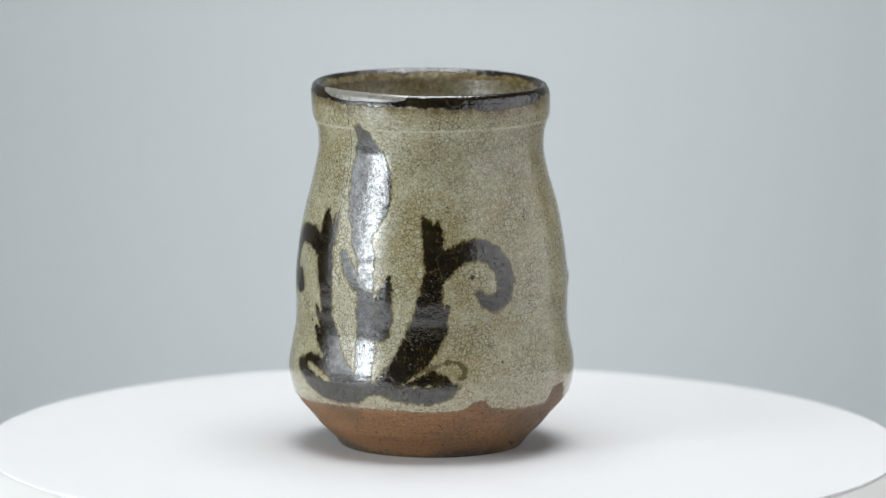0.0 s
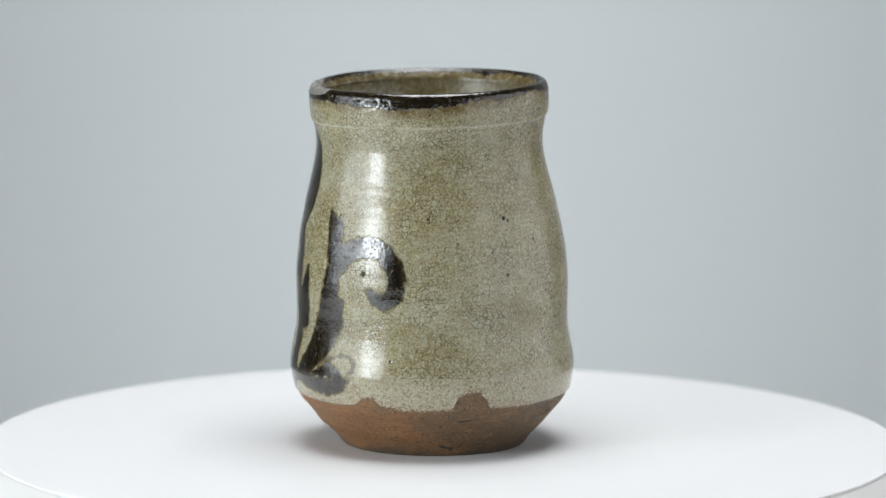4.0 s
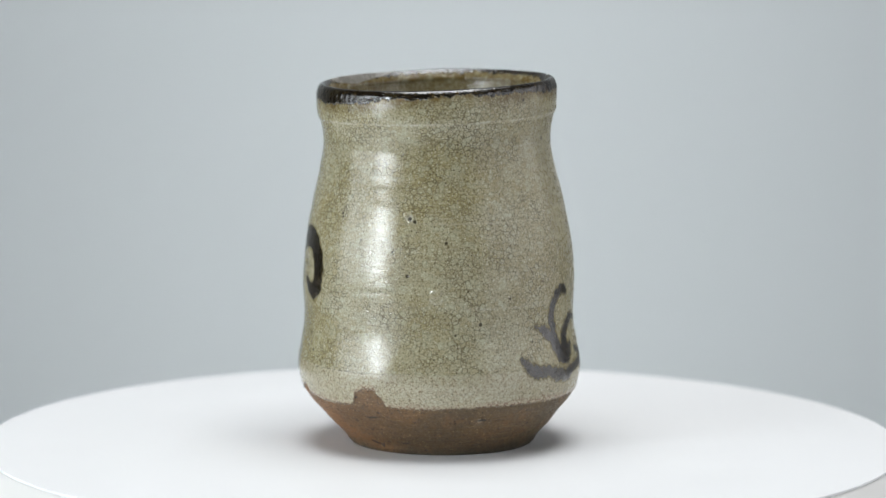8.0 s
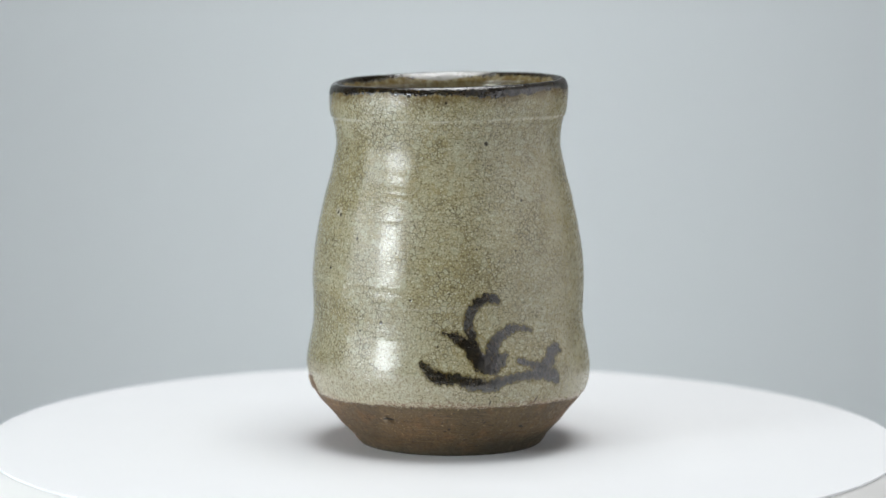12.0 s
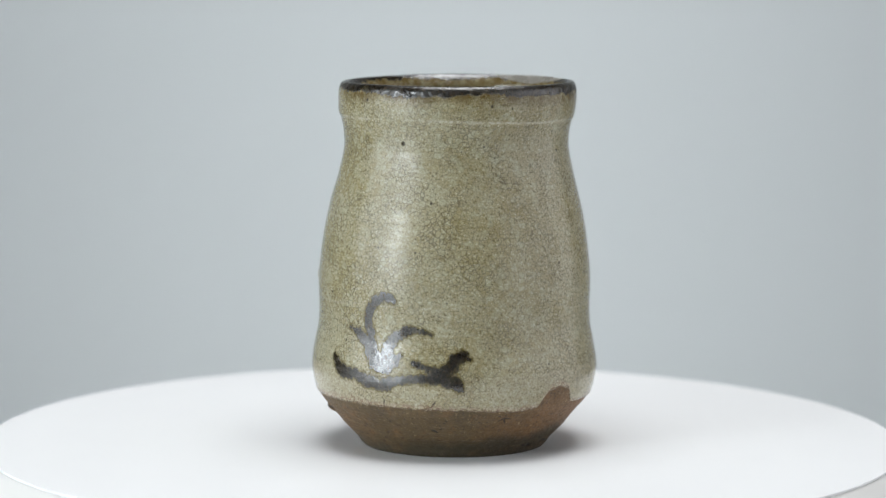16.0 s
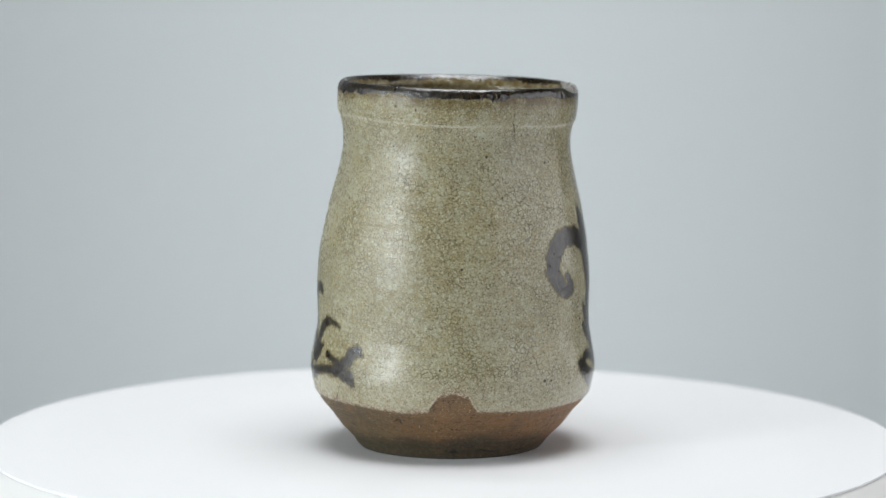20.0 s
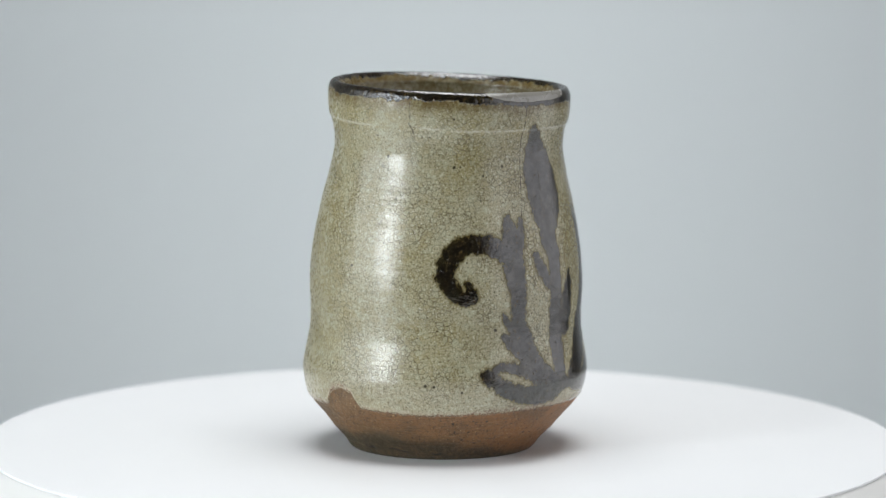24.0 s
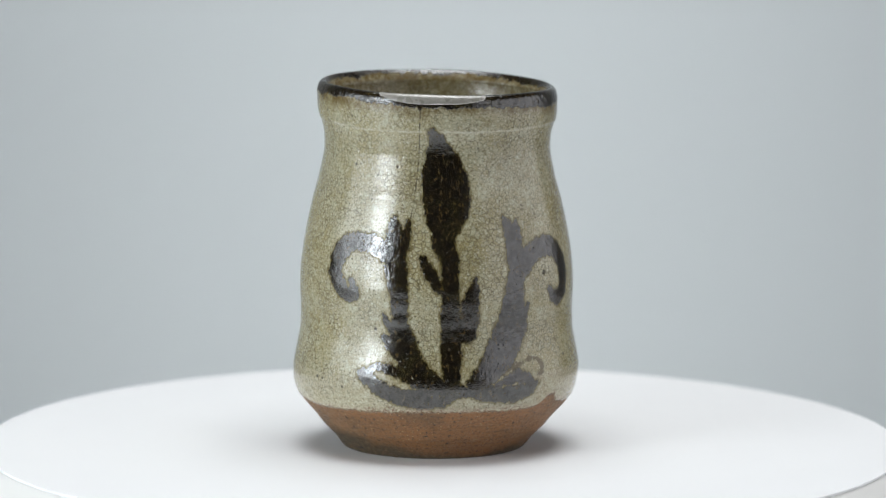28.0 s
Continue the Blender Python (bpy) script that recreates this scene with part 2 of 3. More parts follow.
CERAMIC = ceramic_material()
PLATE = plain_material("white_plate", (0.855, 0.865, 0.870), (0.885, 0.890, 0.895), 9, 0.55, 0.05)
PLATE_EDGE = plain_material("plate_edge", (0.72, 0.715, 0.69), (0.75, 0.745, 0.72), 14, 0.5)
PAPER = plain_material("grey_paper", (0.540, 0.575, 0.588), (0.553, 0.588, 0.60), 1.5, 0.85, 0.04, 0.0004)
ROOM = plain_material("dark_studio_paint", (0.030, 0.030, 0.032), (0.045, 0.045, 0.047), 3, 0.8)
STAND = plain_material("black_metal", (0.02, 0.02, 0.02), (0.03, 0.03, 0.03), 20, 0.45)


# ---- mesh helpers ----
def part(name, bm, mat, parent=None, label=""):
    me = bpy.data.meshes.new(name)
    bm.to_mesh(me)
    bm.free()
    me.materials.append(mat)
    for f in me.polygons:
        f.use_smooth = True
    ob = new(name, me)
    if parent is not None:
        ob.parent = parent
    return tagged(ob, label)


def spun(profile, steps=128):
    """A closed turned body from (radius, height) pairs, first and last on the axis."""
    bm = bmesh.new()
    rings = []
    for r, z in profile:
        if r < 1e-6:
            rings.append([bm.verts.new((0, 0, z))])
        else:
            rings.append([bm.verts.new((r * math.cos(a), r * math.sin(a), z)) for a in (2 * math.pi * k / steps for k in range(steps))])
    for lo, hi in zip(rings, rings[1:]):
        for k in range(steps):
            j = (k + 1) % steps
            ring = [lo[k % len(lo)], lo[j % len(lo)], hi[j % len(hi)], hi[k % len(hi)]]
            bm.faces.new(list(dict.fromkeys(ring)))
    bmesh.ops.recalc_face_normals(bm, faces=bm.faces)
    return bm


def slab(lo, hi):
    bm = bmesh.new()
    bmesh.ops.create_cube(bm, size=1)
    for v in bm.verts:
        v.co = Vector([(a + b) / 2 + c * (b - a) for a, b, c in zip(lo, hi, v.co)])
    return bm


def wall(name, lo, hi, mat, label, category):
    ob = part(name, slab(lo, hi), mat)
    for f in ob.data.polygons:
        f.use_smooth = False
    return tagged(ob, label, category, kind="structure")


# ---- the studio round the turntable ----
FLOOR_Z = -0.90
wall("floor", (-2.3, -2.6, FLOOR_Z - 0.1), (2.3, 1.2, FLOOR_Z), ROOM, "dark painted studio floor", "floor")
wall("ceiling", (-2.3, -2.6, 1.9), (2.3, 1.2, 2.0), ROOM, "dark painted studio ceiling", "ceiling")
wall("wall_west", (-2.4, -2.6, FLOOR_Z), (-2.3, 1.2, 1.9), ROOM, "dark painted studio wall", "wall")
wall("wall_east", (2.3, -2.6, FLOOR_Z), (2.4, 1.2, 1.9), ROOM, "dark painted studio wall", "wall")
wall("wall_south", (-2.4, -2.7, FLOOR_Z), (2.4, -2.6, 1.9), ROOM, "dark painted studio wall", "wall")
wall("backdrop", (-2.4, 1.2, FLOOR_Z), (2.4, 1.3, 1.9), PAPER, "plain pale blue-grey studio backdrop behind the turntable", "backdrop")


# ---- turntable ----
def build_turntable():
    table = tagged(new("turntable"), "round white turntable carrying the stoneware cup", "turntable")
    R, T, B = 0.1127, 0.016, 0.0004
    top = [(0, -0.0005), (0.032, -0.0005), (0.09, 0)] + [(R - B + B * math.sin(a), -B + B * math.cos(a)) for a in (math.pi / 4 * k / 4 for k in range(5))]
    plate = part("plate", spun(top + [(R - 0.0012, -0.0030), (0, -0.0030)], 256), PLATE, table, "smooth matt white round plate")
    edge = part("plate_edge", spun([(0.10, -0.0032), (0.10, -0.0006), (R - 0.0003, -0.0007), (R + 0.0085, -0.0080), (R + 0.0090, -0.0090), (R + 0.0085, -T), (0.0, -T)], 256), PLATE_EDGE, plate, "off-white plate side")
    for ob in (plate, edge):
        for f in ob.data.polygons:
            f.use_smooth = False
    part("drive_base", spun([(0, -T - 0.001), (0.06, -T - 0.001), (0.062, -T - 0.004), (0.07, -0.055), (0, -0.055)]), STAND, table, "black turntable base")
    return table, plate


TURNTABLE, PLATE_PART = build_turntable()


def build_table():
    """The work table under the turntable, its top just below the turntable's base."""
    bench = tagged(new("work_table"), "white work table carrying the turntable", "table")
    top = slab((-0.62, -0.46, -0.080), (0.62, 0.27, -0.0552))
    bmesh.ops.bevel(top, geom=top.edges[:], offset=0.003, segments=2, affect="EDGES")
    part("tabletop", top, PLATE, bench, "smooth white tabletop")
    for x in (-0.57, 0.57):
        for y in (-0.41, 0.22):
            part("leg", slab((x - 0.02, y - 0.02, FLOOR_Z), (x + 0.02, y + 0.02, -0.0802)), STAND, bench, "black metal leg")
    return bench


build_table()


# ---- the cup; lengths in millimetres and degrees until the mesh is made ----
def smooth_curve(x, xs, ys):
    xs, ys = np.array(xs, float), np.array(ys, float)
    m = np.gradient(ys, xs)
    x = np.clip(x, xs[0], xs[-1])
    i = np.clip(np.searchsorted(xs, x) - 1, 0, len(xs) - 2)
    h = xs[i + 1] - xs[i]
    t = (x - xs[i]) / h
    return (2 * t**3 - 3 * t**2 + 1) * ys[i] + (t**3 - 2 * t**2 + t) * h * m[i] + (3 * t**2 - 2 * t**3) * ys[i + 1] + (t**3 - t**2) * h * m[i + 1]


def round_curve(deg, knots):
    """A curve round the cup through (degrees, value) pairs."""
    a = np.array([k[0] for k in knots], float)
    v = np.array([k[1] for k in knots], float)
    o = np.argsort(a)
    a, v = a[o], v[o]
    return np.interp(deg % 360, np.concatenate([a - 360, a, a + 360]), np.concatenate([v, v, v]))


def ease(v, lo, hi):
    t = np.clip((v - lo) / (hi - lo), 0, 1)
    return t * t * (3 - 2 * t)


def round_noise(deg, z, around, up, seed):
    """Smooth noise of about -1 to 1 that closes round the cup: so many cells around and over its height of 92 mm."""
    g = np.random.RandomState(seed).uniform(-1, 1, (up + 3, around))
    u, v = (deg % 360) / 360 * around, np.clip(z, -2, 90) / 92 * up + 0.1 * up / 92 + 0.5
    i, j = np.floor(u).astype(int), np.clip(np.floor(v).astype(int), 0, up + 1)
    a, b = u - i, v - j
    a, b = a * a * (3 - 2 * a), b * b * (3 - 2 * b)
    w = lambda jj, ii: g[jj, ii % around]
    return (w(j, i) * (1 - a) + w(j, i + 1) * a) * (1 - b) + (w(j + 1, i) * (1 - a) + w(j + 1, i + 1) * a) * b


PROFILE_Z = [0.0, 0.7, 2.0, 4.0, 8.3, 11.1, 14.0, 16.8, 18.2, 19.6, 25.2, 29.0, 32.2, 36.0, 39.2, 42.5, 46.1, 53.1, 60.0, 67.0, 73.9, 77.5, 80.8, 83.5, 86.3]
PROFILE_R = [22.3, 23.0, 23.9, 25.96, 29.9, 32.34, 33.8, 34.46, 34.70, 34.68, 33.80, 33.14, 33.00, 33.10, 33.20, 33.10, 32.80, 31.84, 30.38, 28.55, 27.42, 27.75, 28.6, 29.05, 29.1]
AXIS_Z = [0, 15, 40, 60, 75, 88]
AXIS_X = [-2.8, -2.7, -2.7, -2.8, -3.05, -3.25]
AXIS_Y = [-0.3, -0.95, -1.2, -1.4, -1.8, -1.95]

# brush strokes: (degrees round the cup, height, half width) along each stroke
PLANT = {}
PLANT["flower_head"] = [(233.7, 79.5, 1.2), (235.9, 77.0, 2.3), (237.3, 73.6, 3.9), (238.4, 70.3, 5.5), (239.4, 67.0, 6.3), (240.2, 64.0, 6.5), (240.1, 61.1, 5.6), (239.5, 58.2, 4.6)]
PLANT["stem"] = [(238.5, 56.5, 3.3), (239.0, 53.2, 3.1), (241.1, 49.3, 2.3), (241.5, 44.0, 2.1), (241.5, 37.9, 2.3), (241.8, 31.8, 2.5), (242.0, 27.2, 2.5), (242.1, 22.6, 2.1), (242.2, 18.5, 1.9)]
PLANT["stem_leaf"] = [(252.4, 44.5, 0.4), (251.2, 42.2, 1.2), (249.8, 38.5, 2.1), (249.3, 34.4, 2.4), (248.4, 31.5, 2.3)]
PLANT["bud_leaf"] = [(230.0, 49.3, 0.9), (231.7, 47.1, 1.5), (234.0, 45.0, 1.6), (237.1, 42.0, 1.1)]
PLANT["scroll_stalk"] = [(216.5, 58.5, 0.9), (217.7, 55.3, 2.3), (218.1, 50.7, 2.8), (218.8, 46.7, 2.9), (219.8, 42.7, 2.5), (220.5, 38.0, 2.1), (220.6, 33.9, 2.0), (221.3, 30.5, 3.2), (223.5, 27.2, 3.2), (227.3, 23.8, 2.7), (231.8, 21.3, 2.3), (236.6, 19.3, 1.7)]
PLANT["scroll_prong"] = [(223.5, 57.8, 0.7), (222.4, 55.2, 1.3), (221.3, 52.0, 1.9)]
PLANT["scroll_leaf"] = [(213.4, 36.0, 0.4), (215.5, 33.9, 0.9), (218.5, 31.6, 1.3)]
PLANT["scroll_leaflet"] = [(213.9, 30.6, 0.7), (217.1, 29.0, 1.6), (220.5, 27.2, 1.9)]
PLANT["scroll"] = [(216.9, 48.7, 1.7), (212.7, 51.0, 2.3), (207.4, 52.5, 2.4), (201.3, 52.9, 2.3), (195.6, 52.3, 2.2), (191.5, 50.4, 2.3), (189.0, 48.0, 2.3), (188.4, 45.4, 2.2), (190.4, 42.8, 1.9), (194.0, 40.8, 1.7), (197.9, 39.6, 1.6), (200.7, 39.9, 1.3)]
PLANT["scroll_hook"] = [(198.2, 43.6, 0.7), (199.2, 41.9, 1.1), (200.3, 39.9, 1.2)]
PLANT["crook_stalk"] = [(266.1, 58.7, 0.5), (268.5, 56.7, 1.5), (270.3, 53.0, 2.4), (271.6, 49.1, 2.7), (271.2, 45.1, 2.5), (269.8, 41.0, 2.5), (269.1, 37.0, 3.5), (268.9, 32.9, 4.4), (265.9, 29.1, 4.3), (261.5, 25.4, 3.8), (257.0, 22.2, 2.9), (251.2, 19.3, 2.1)]
PLANT["crook_prong"] = [(272.4, 57.9, 0.4), (272.7, 55.7, 1.1), (272.3, 53.0, 1.6)]
PLANT["crook_leaf"] = [(276.6, 37.7, 0.4), (274.7, 35.6, 1.3), (272.8, 32.9, 1.9)]
PLANT["crook"] = [(274.0, 46.7, 2.7), (278.7, 49.3, 2.3), (284.7, 50.9, 2.4), (291.1, 51.2, 2.4), (296.9, 49.6, 2.4), (300.8, 46.6, 2.3), (302.2, 43.3, 2.3), (301.0, 40.1, 2.1), (297.2, 38.3, 2.0), (293.0, 39.0, 1.5), (289.4, 40.8, 0.7)]
PLANT["root_stroke"] = [(204.6, 22.1, 0.8), (207.3, 20.9, 1.7), (211.6, 19.0, 1.9), (217.2, 17.4, 2.0), (225.2, 15.9, 2.0), (232.4, 15.3, 1.9), (238.4, 15.6, 1.6), (242.8, 16.8, 1.1)]
PLANT["root_leaf"] = [(206.4, 22.3, 1.1), (211.5, 23.4, 1.1), (217.1, 23.2, 1.2), (222.7, 21.7, 1.2), (227.9, 19.7, 1.1), (233.1, 18.3, 0.8)]
PLANT["root_joint"] = [(219.8, 16.9, 1.1), (228.9, 17.5, 1.2), (240.0, 18.3, 1.5), (251.3, 17.8, 1.3), (260.8, 17.6, 1.2)]
PLANT["ground_stroke"] = [(251.1, 17.3, 1.1), (258.2, 16.6, 1.6), (265.2, 16.6, 2.0), (271.9, 16.9, 2.0), (277.0, 17.9, 1.5), (279.7, 18.8, 0.8)]
PLANT["ground_wedge"] = [(259.5, 18.8, 0.5), (265.2, 20.1, 1.1), (270.4, 21.0, 1.6), (274.2, 20.2, 1.5), (277.0, 19.1, 0.8)]
FAINT = {"faint_tendril": [(262.9, 21.9, 0.7), (268.0, 23.3, 0.7), (272.5, 23.9, 0.5), (276.6, 24.9, 0.5), (280.9, 24.5, 0.5), (283.5, 23.1, 0.7), (282.8, 21.2, 0.7), (279.7, 20.6, 0.5)]}
GRASS = {}
GRASS["tall_blade"] = [(64.8, 23.1, 1.9), (61.5, 25.6, 1.6), (58.8, 29.5, 1.1), (57.8, 33.6, 1.1), (58.8, 36.4, 1.1), (61.8, 38.3, 1.2), (65.6, 39.3, 1.1), (68.5, 39.1, 1.1), (70.1, 38.5, 0.7)]
GRASS["curved_blade"] = [(67.0, 24.4, 2.1), (67.8, 27.4, 1.6), (71.4, 30.0, 1.2), (76.0, 31.5, 1.1), (80.7, 31.8, 0.8), (84.2, 31.2, 0.5), (86.5, 30.8, 0.4)]
GRASS["short_blade"] = [(48.0, 31.1, 0.4), (53.2, 29.9, 1.1), (57.7, 27.9, 1.5), (61.3, 25.4, 1.9)]
GRASS["tuft"] = [(62.8, 24.3, 2.1), (67.5, 23.4, 2.4), (71.1, 24.3, 1.6), (73.4, 25.3, 0.7)]
GRASS["ground_line"] = [(39.4, 23.4, 0.7), (42.4, 21.5, 1.2), (46.7, 20.2, 1.5), (53.1, 20.3, 1.2), (58.4, 19.0, 1.5), (63.8, 18.5, 1.5), (69.0, 18.8, 1.5), (72.8, 19.6, 1.1), (78.4, 20.2, 0.9), (85.1, 20.2, 1.1), (91.4, 20.2, 1.3), (96.4, 19.7, 1.7), (98.6, 17.9, 0.9)]
GRASS["end_stone"] = [(79.1, 23.8, 0.5), (84.7, 22.9, 0.9), (90.3, 21.7, 1.3), (94.1, 22.8, 1.5), (96.6, 24.9, 1.5), (99.9, 26.1, 1.2), (102.0, 25.1, 0.5)]
# cracks in the glaze, and scars on the foot
GLAZE_CRACKS = [
    [(228.3, 86.5, 0.11), (227.5, 79.7, 0.10), (226.9, 74.2, 0.10), (226.5, 70.2, 0.09), (225.2, 61.7, 0.06), (223.6, 57.1, 0.03)],
    [(304.0, 20.5, 0.0), (315.0, 20.8, 0.02), (332.0, 20.6, 0.03), (346.0, 20.9, 0.0)],
    [(170.2, 85.7, 0.05), (170.5, 83.0, 0.10), (169.8, 80.8, 0.10), (171.3, 79.2, 0.10), (172.0, 77.0, 0.05)],
]
FOOT_SCARS = [
    [(327.5, 9.4, 0.05), (329.6, 9.3, 0.20), (331.8, 9.5, 0.16), (334.7, 9.6, 0.03)],
    [(320.2, 2.8, 0.20), (322.6, 2.5, 0.34), (325.0, 2.2, 0.10), (326.9, 1.7, 0.36), (328.4, 2.6, 0.10)],
    [(340.0, 3.0, 0.05), (343.1, 3.0, 0.18), (346.0, 2.9, 0.03)],
    [(18.4, 9.3, 0.05), (21.5, 9.6, 0.28), (24.5, 9.2, 0.05)],
    [(115.8, 9.4, 0.05), (118.4, 10.3, 0.20), (122.1, 9.9, 0.06)],
    [(118.9, 11.4, 0.08), (119.1, 9.8, 0.20), (119.9, 8.8, 0.05)],
]
LOW_SCARS = [
    [(140.0, 2.1, 0.30), (141.2, 1.8, 0.15), (144.7, 2.2, 0.35), (147.4, 1.6, 0.2)],
    [(157.0, 2.2, 0.05), (161.0, 2.3, 0.20), (166.6, 1.8, 0.24), (170.0, 1.7, 0.05)],
    [(182.0, 1.6, 0.05), (185.9, 1.4, 0.24), (190.0, 1.6, 0.05)],
    [(88.6, 15.1, 0.05), (87.6, 14.0, 0.16), (86.4, 13.2, 0.22)],
    [(66.0, 15.4, 0.04), (66.8, 14.6, 0.14), (66.3, 13.6, 0.2)],
    [(84.8, 7.4, 0.1), (86.8, 7.0, 0.26), (88.4, 6.6, 0.08)],
]
SPOTS = [
    (157.5, 72.8, 0.35), (192.0, 70.7, 0.38), (216.3, 70.7, 0.34), (204.6, 62.9, 0.22), (145.8, 46.8, 0.30), (191.4, 82.2, 0.25), (195.0, 70.8, 0.2),
    (210.0, 32.3, 0.38), (350.6, 57.9, 0.45), (350.0, 44.5, 0.40), (20.6, 32.9, 0.40), (6.5, 52.4, 0.38), (33.9, 38.7, 0.28), (343.3, 50.0, 0.25),
    (68.6, 75.3, 0.50), (85.0, 61.8, 0.34), (10.0, 30.4, 0.26), (79.2, 50.2, 0.2), (112.3, 83.9, 0.3), (352.8, 57.3, 0.4), (193.3, 9.8, 0.3),
    (181.5, 19.4, 0.35), (184.9, 19.2, 0.3), (195.9, 17.9, 0.28), (299.8, 24.2, 0.35), (315.3, 58.2, 0.3), (287.1, 44.8, 0.55), (48.4, 84.9, 0.35),
]
# lower edge of the dark rim, edge of the glaze with its finger bites, and the turned ring below the lip
RIM_EDGE = [(222, 85.8), (236, 85.7), (254, 86.2), (270, 85.8), (291, 85.2), (305, 85.1), (316, 85.6), (328, 86.1), (336, 86.8), (358, 87.2), (20, 87.4), (44, 87.3), (64, 86.5), (78, 86.5), (94, 86.8), (115, 87.1), (132, 86.7), (152, 86.7), (170, 86.8), (188, 87.0), (206, 86.5), (215, 86.0)]
GLAZE_EDGE = [(234, 12.6), (252, 12.6), (274, 12.2), (283, 12.7), (288, 14.6), (292, 15.2), (295, 13.2), (307, 12.0), (325, 12.5), (327, 15.2), (331, 16.9), (336, 16.7), (339, 14.9), (341, 12.6), (353, 12.3), (15, 12.7), (40, 13.0), (62, 12.8), (85, 12.6), (101, 12.5), (120, 11.9), (133, 12.4), (135, 14.6), (138, 16.5), (143.5, 17.2), (149, 16.1), (151, 14.0), (153, 12.5), (173, 11.9), (194, 11.9), (213, 12.2)]
RING_Z = [(219, 79.4), (253, 79.6), (280, 79.9), (311, 80.2), (350, 80.4), (93, 80.6), (122, 80.0), (150, 79.8), (180, 79.8), (200, 79.3)]
REPAIR_EDGE = [(204, 89.5), (208, 87.9), (216, 86.8), (223, 86.4), (231, 86.3), (246, 86.6), (253, 87.0), (258, 87.4), (262, 89.5)]


def stroke_distance(deg, z, stroke):
    """Distance in mm from the edge of a tapering stroke, negative inside."""
    best = np.full(deg.shape, 99.0)
    k = math.radians(1) * 33.0
    mid = stroke[len(stroke) // 2][0]
    u = ((deg - mid + 180) % 360 - 180) * k
    pts = [((a - mid) * k, b, w) for a, b, w in stroke]
    for (ax, ay, aw), (bx, by, bw) in zip(pts, pts[1:]):
        dx, dy = bx - ax, by - ay
        t = np.clip(((u - ax) * dx + (z - ay) * dy) / (dx * dx + dy * dy + 1e-9), 0, 1)
        best = np.minimum(best, np.hypot(u - ax - t * dx, z - ay - t * dy) - (aw + t * (bw - aw)))
    return best


def build_cup():
    around = 960
    outer_z = np.concatenate([[0.0, 0.25, 0.5], np.arange(0.75, 86.3, 0.225), [86.3]])
    lip = [(math.cos(a), math.sin(a)) for a in np.linspace(0, math.pi, 19)[1:]]
    inner_z = np.concatenate([np.linspace(86.0, 60, 60), np.linspace(59, 8, 30)])
    deg = np.arange(around) * 360.0 / around
    rows_r, rows_z, kind = [], [], []
    for r in (4.0, 19.0, 20.5, 21.6):
        rows_r.append(r), rows_z.append(0.7 if r < 20 else 0.0), kind.append(0)
    for z, r in zip(outer_z, smooth_curve(outer_z, PROFILE_Z, PROFILE_R)):
        rows_r.append(r), rows_z.append(z), kind.append(1)
    for c, h in lip:
        t = max(0.0, 1 - h) if c < 0 else 0.0
        rows_r.append(27.7 + 1.4 * c if c >= 0 else 27.7 - 1.95 * t ** 0.8), rows_z.append(86.3 + 2.25 * (h if c >= 0 else 1 - t ** 1.25)), kind.append(2)
    for z in inner_z:
        rows_r.append(min(float(smooth_curve(z, PROFILE_Z, PROFILE_R)) - 3.30 - 0.08 * min(86.3 - z, 9.0), 30.5 - 0.02 * (86.3 - z))), rows_z.append(z), kind.append(3)
    for r in (22.0, 16.0, 4.0):
        rows_r.append(r), rows_z.append(6.5), kind.append(3)
    r0, z0, kind = np.array(rows_r), np.array(rows_z), np.array(kind)
    D = np.broadcast_to(deg, (len(r0), around))
    Rm, Zm = np.repeat(r0[:, None], around, 1), np.repeat(z0[:, None], around, 1)
    K = np.repeat(kind[:, None], around, 1)
    outside = K <= 2
    a = np.radians(D)

    # fields on the surface
    ragged = 0.12 * round_noise(D, Zm, 330, 150, 5) + 0.22 * round_noise(D, Zm, 130, 50, 6)
    strokes = {}
    for group in (PLANT, GRASS):
        for name, line in group.items():
            strokes[name] = np.where(outside, stroke_distance(D, Zm, line) + ragged, 99.0)
    names = list(strokes)
    stack = np.array([strokes[s] for s in names])
    ink, owner = stack.min(0), stack.argmin(0)
    faint = np.where(outside, stroke_distance(D, Zm, FAINT["faint_tendril"]) + 1.6 * ragged, 99.0)
    up = np.where(K == 3, 86.3 + 2.6 + (86.3 - Zm), Zm)
    rim_wave = 0.34 * round_noise(D, Zm * 0, 44, 3, 8) + 0.12 * round_noise(D, Zm * 0, 210, 3, 9)
    edge = round_curve(D, RIM_EDGE) + rim_wave
    far_side = (K == 2) & (np.repeat(r0[:, None], around, 1) < 27.7)
    inside = far_side | (K == 3)
    fall = np.where(K == 3, 2.25 + 86.3 - Zm, 88.55 - Zm)
    edge = edge - 0.45
    iron = np.where(inside, fall - 1.0 - 3.2 * np.clip(round_noise(D, Zm * 0, 14, 3, 10) - 0.1, 0, 1) ** 2 - 0.8 * rim_wave, edge - Zm)
    iron_run = np.where(outside, ease(edge - Zm, 3.2 + 1.8 * round_noise(D, Zm * 0, 24, 3, 11) + 0.7 * round_noise(D, Zm * 0, 150, 3, 31), 0.0), 0.75 * ease(86.3 - Zm, 10.0 + 5.0 * round_noise(D, Zm * 0, 18, 3, 32), 0.0))
    glaze = np.where(outside, Zm - round_curve(D, GLAZE_EDGE) + 0.16 * round_noise(D, Zm, 240, 60, 12) + 0.12 * round_noise(D, Zm, 90, 3, 13), 9.0)
    glaze = np.where(K == 0, -9.0, glaze)
    mark = np.full(D.shape, 99.0)
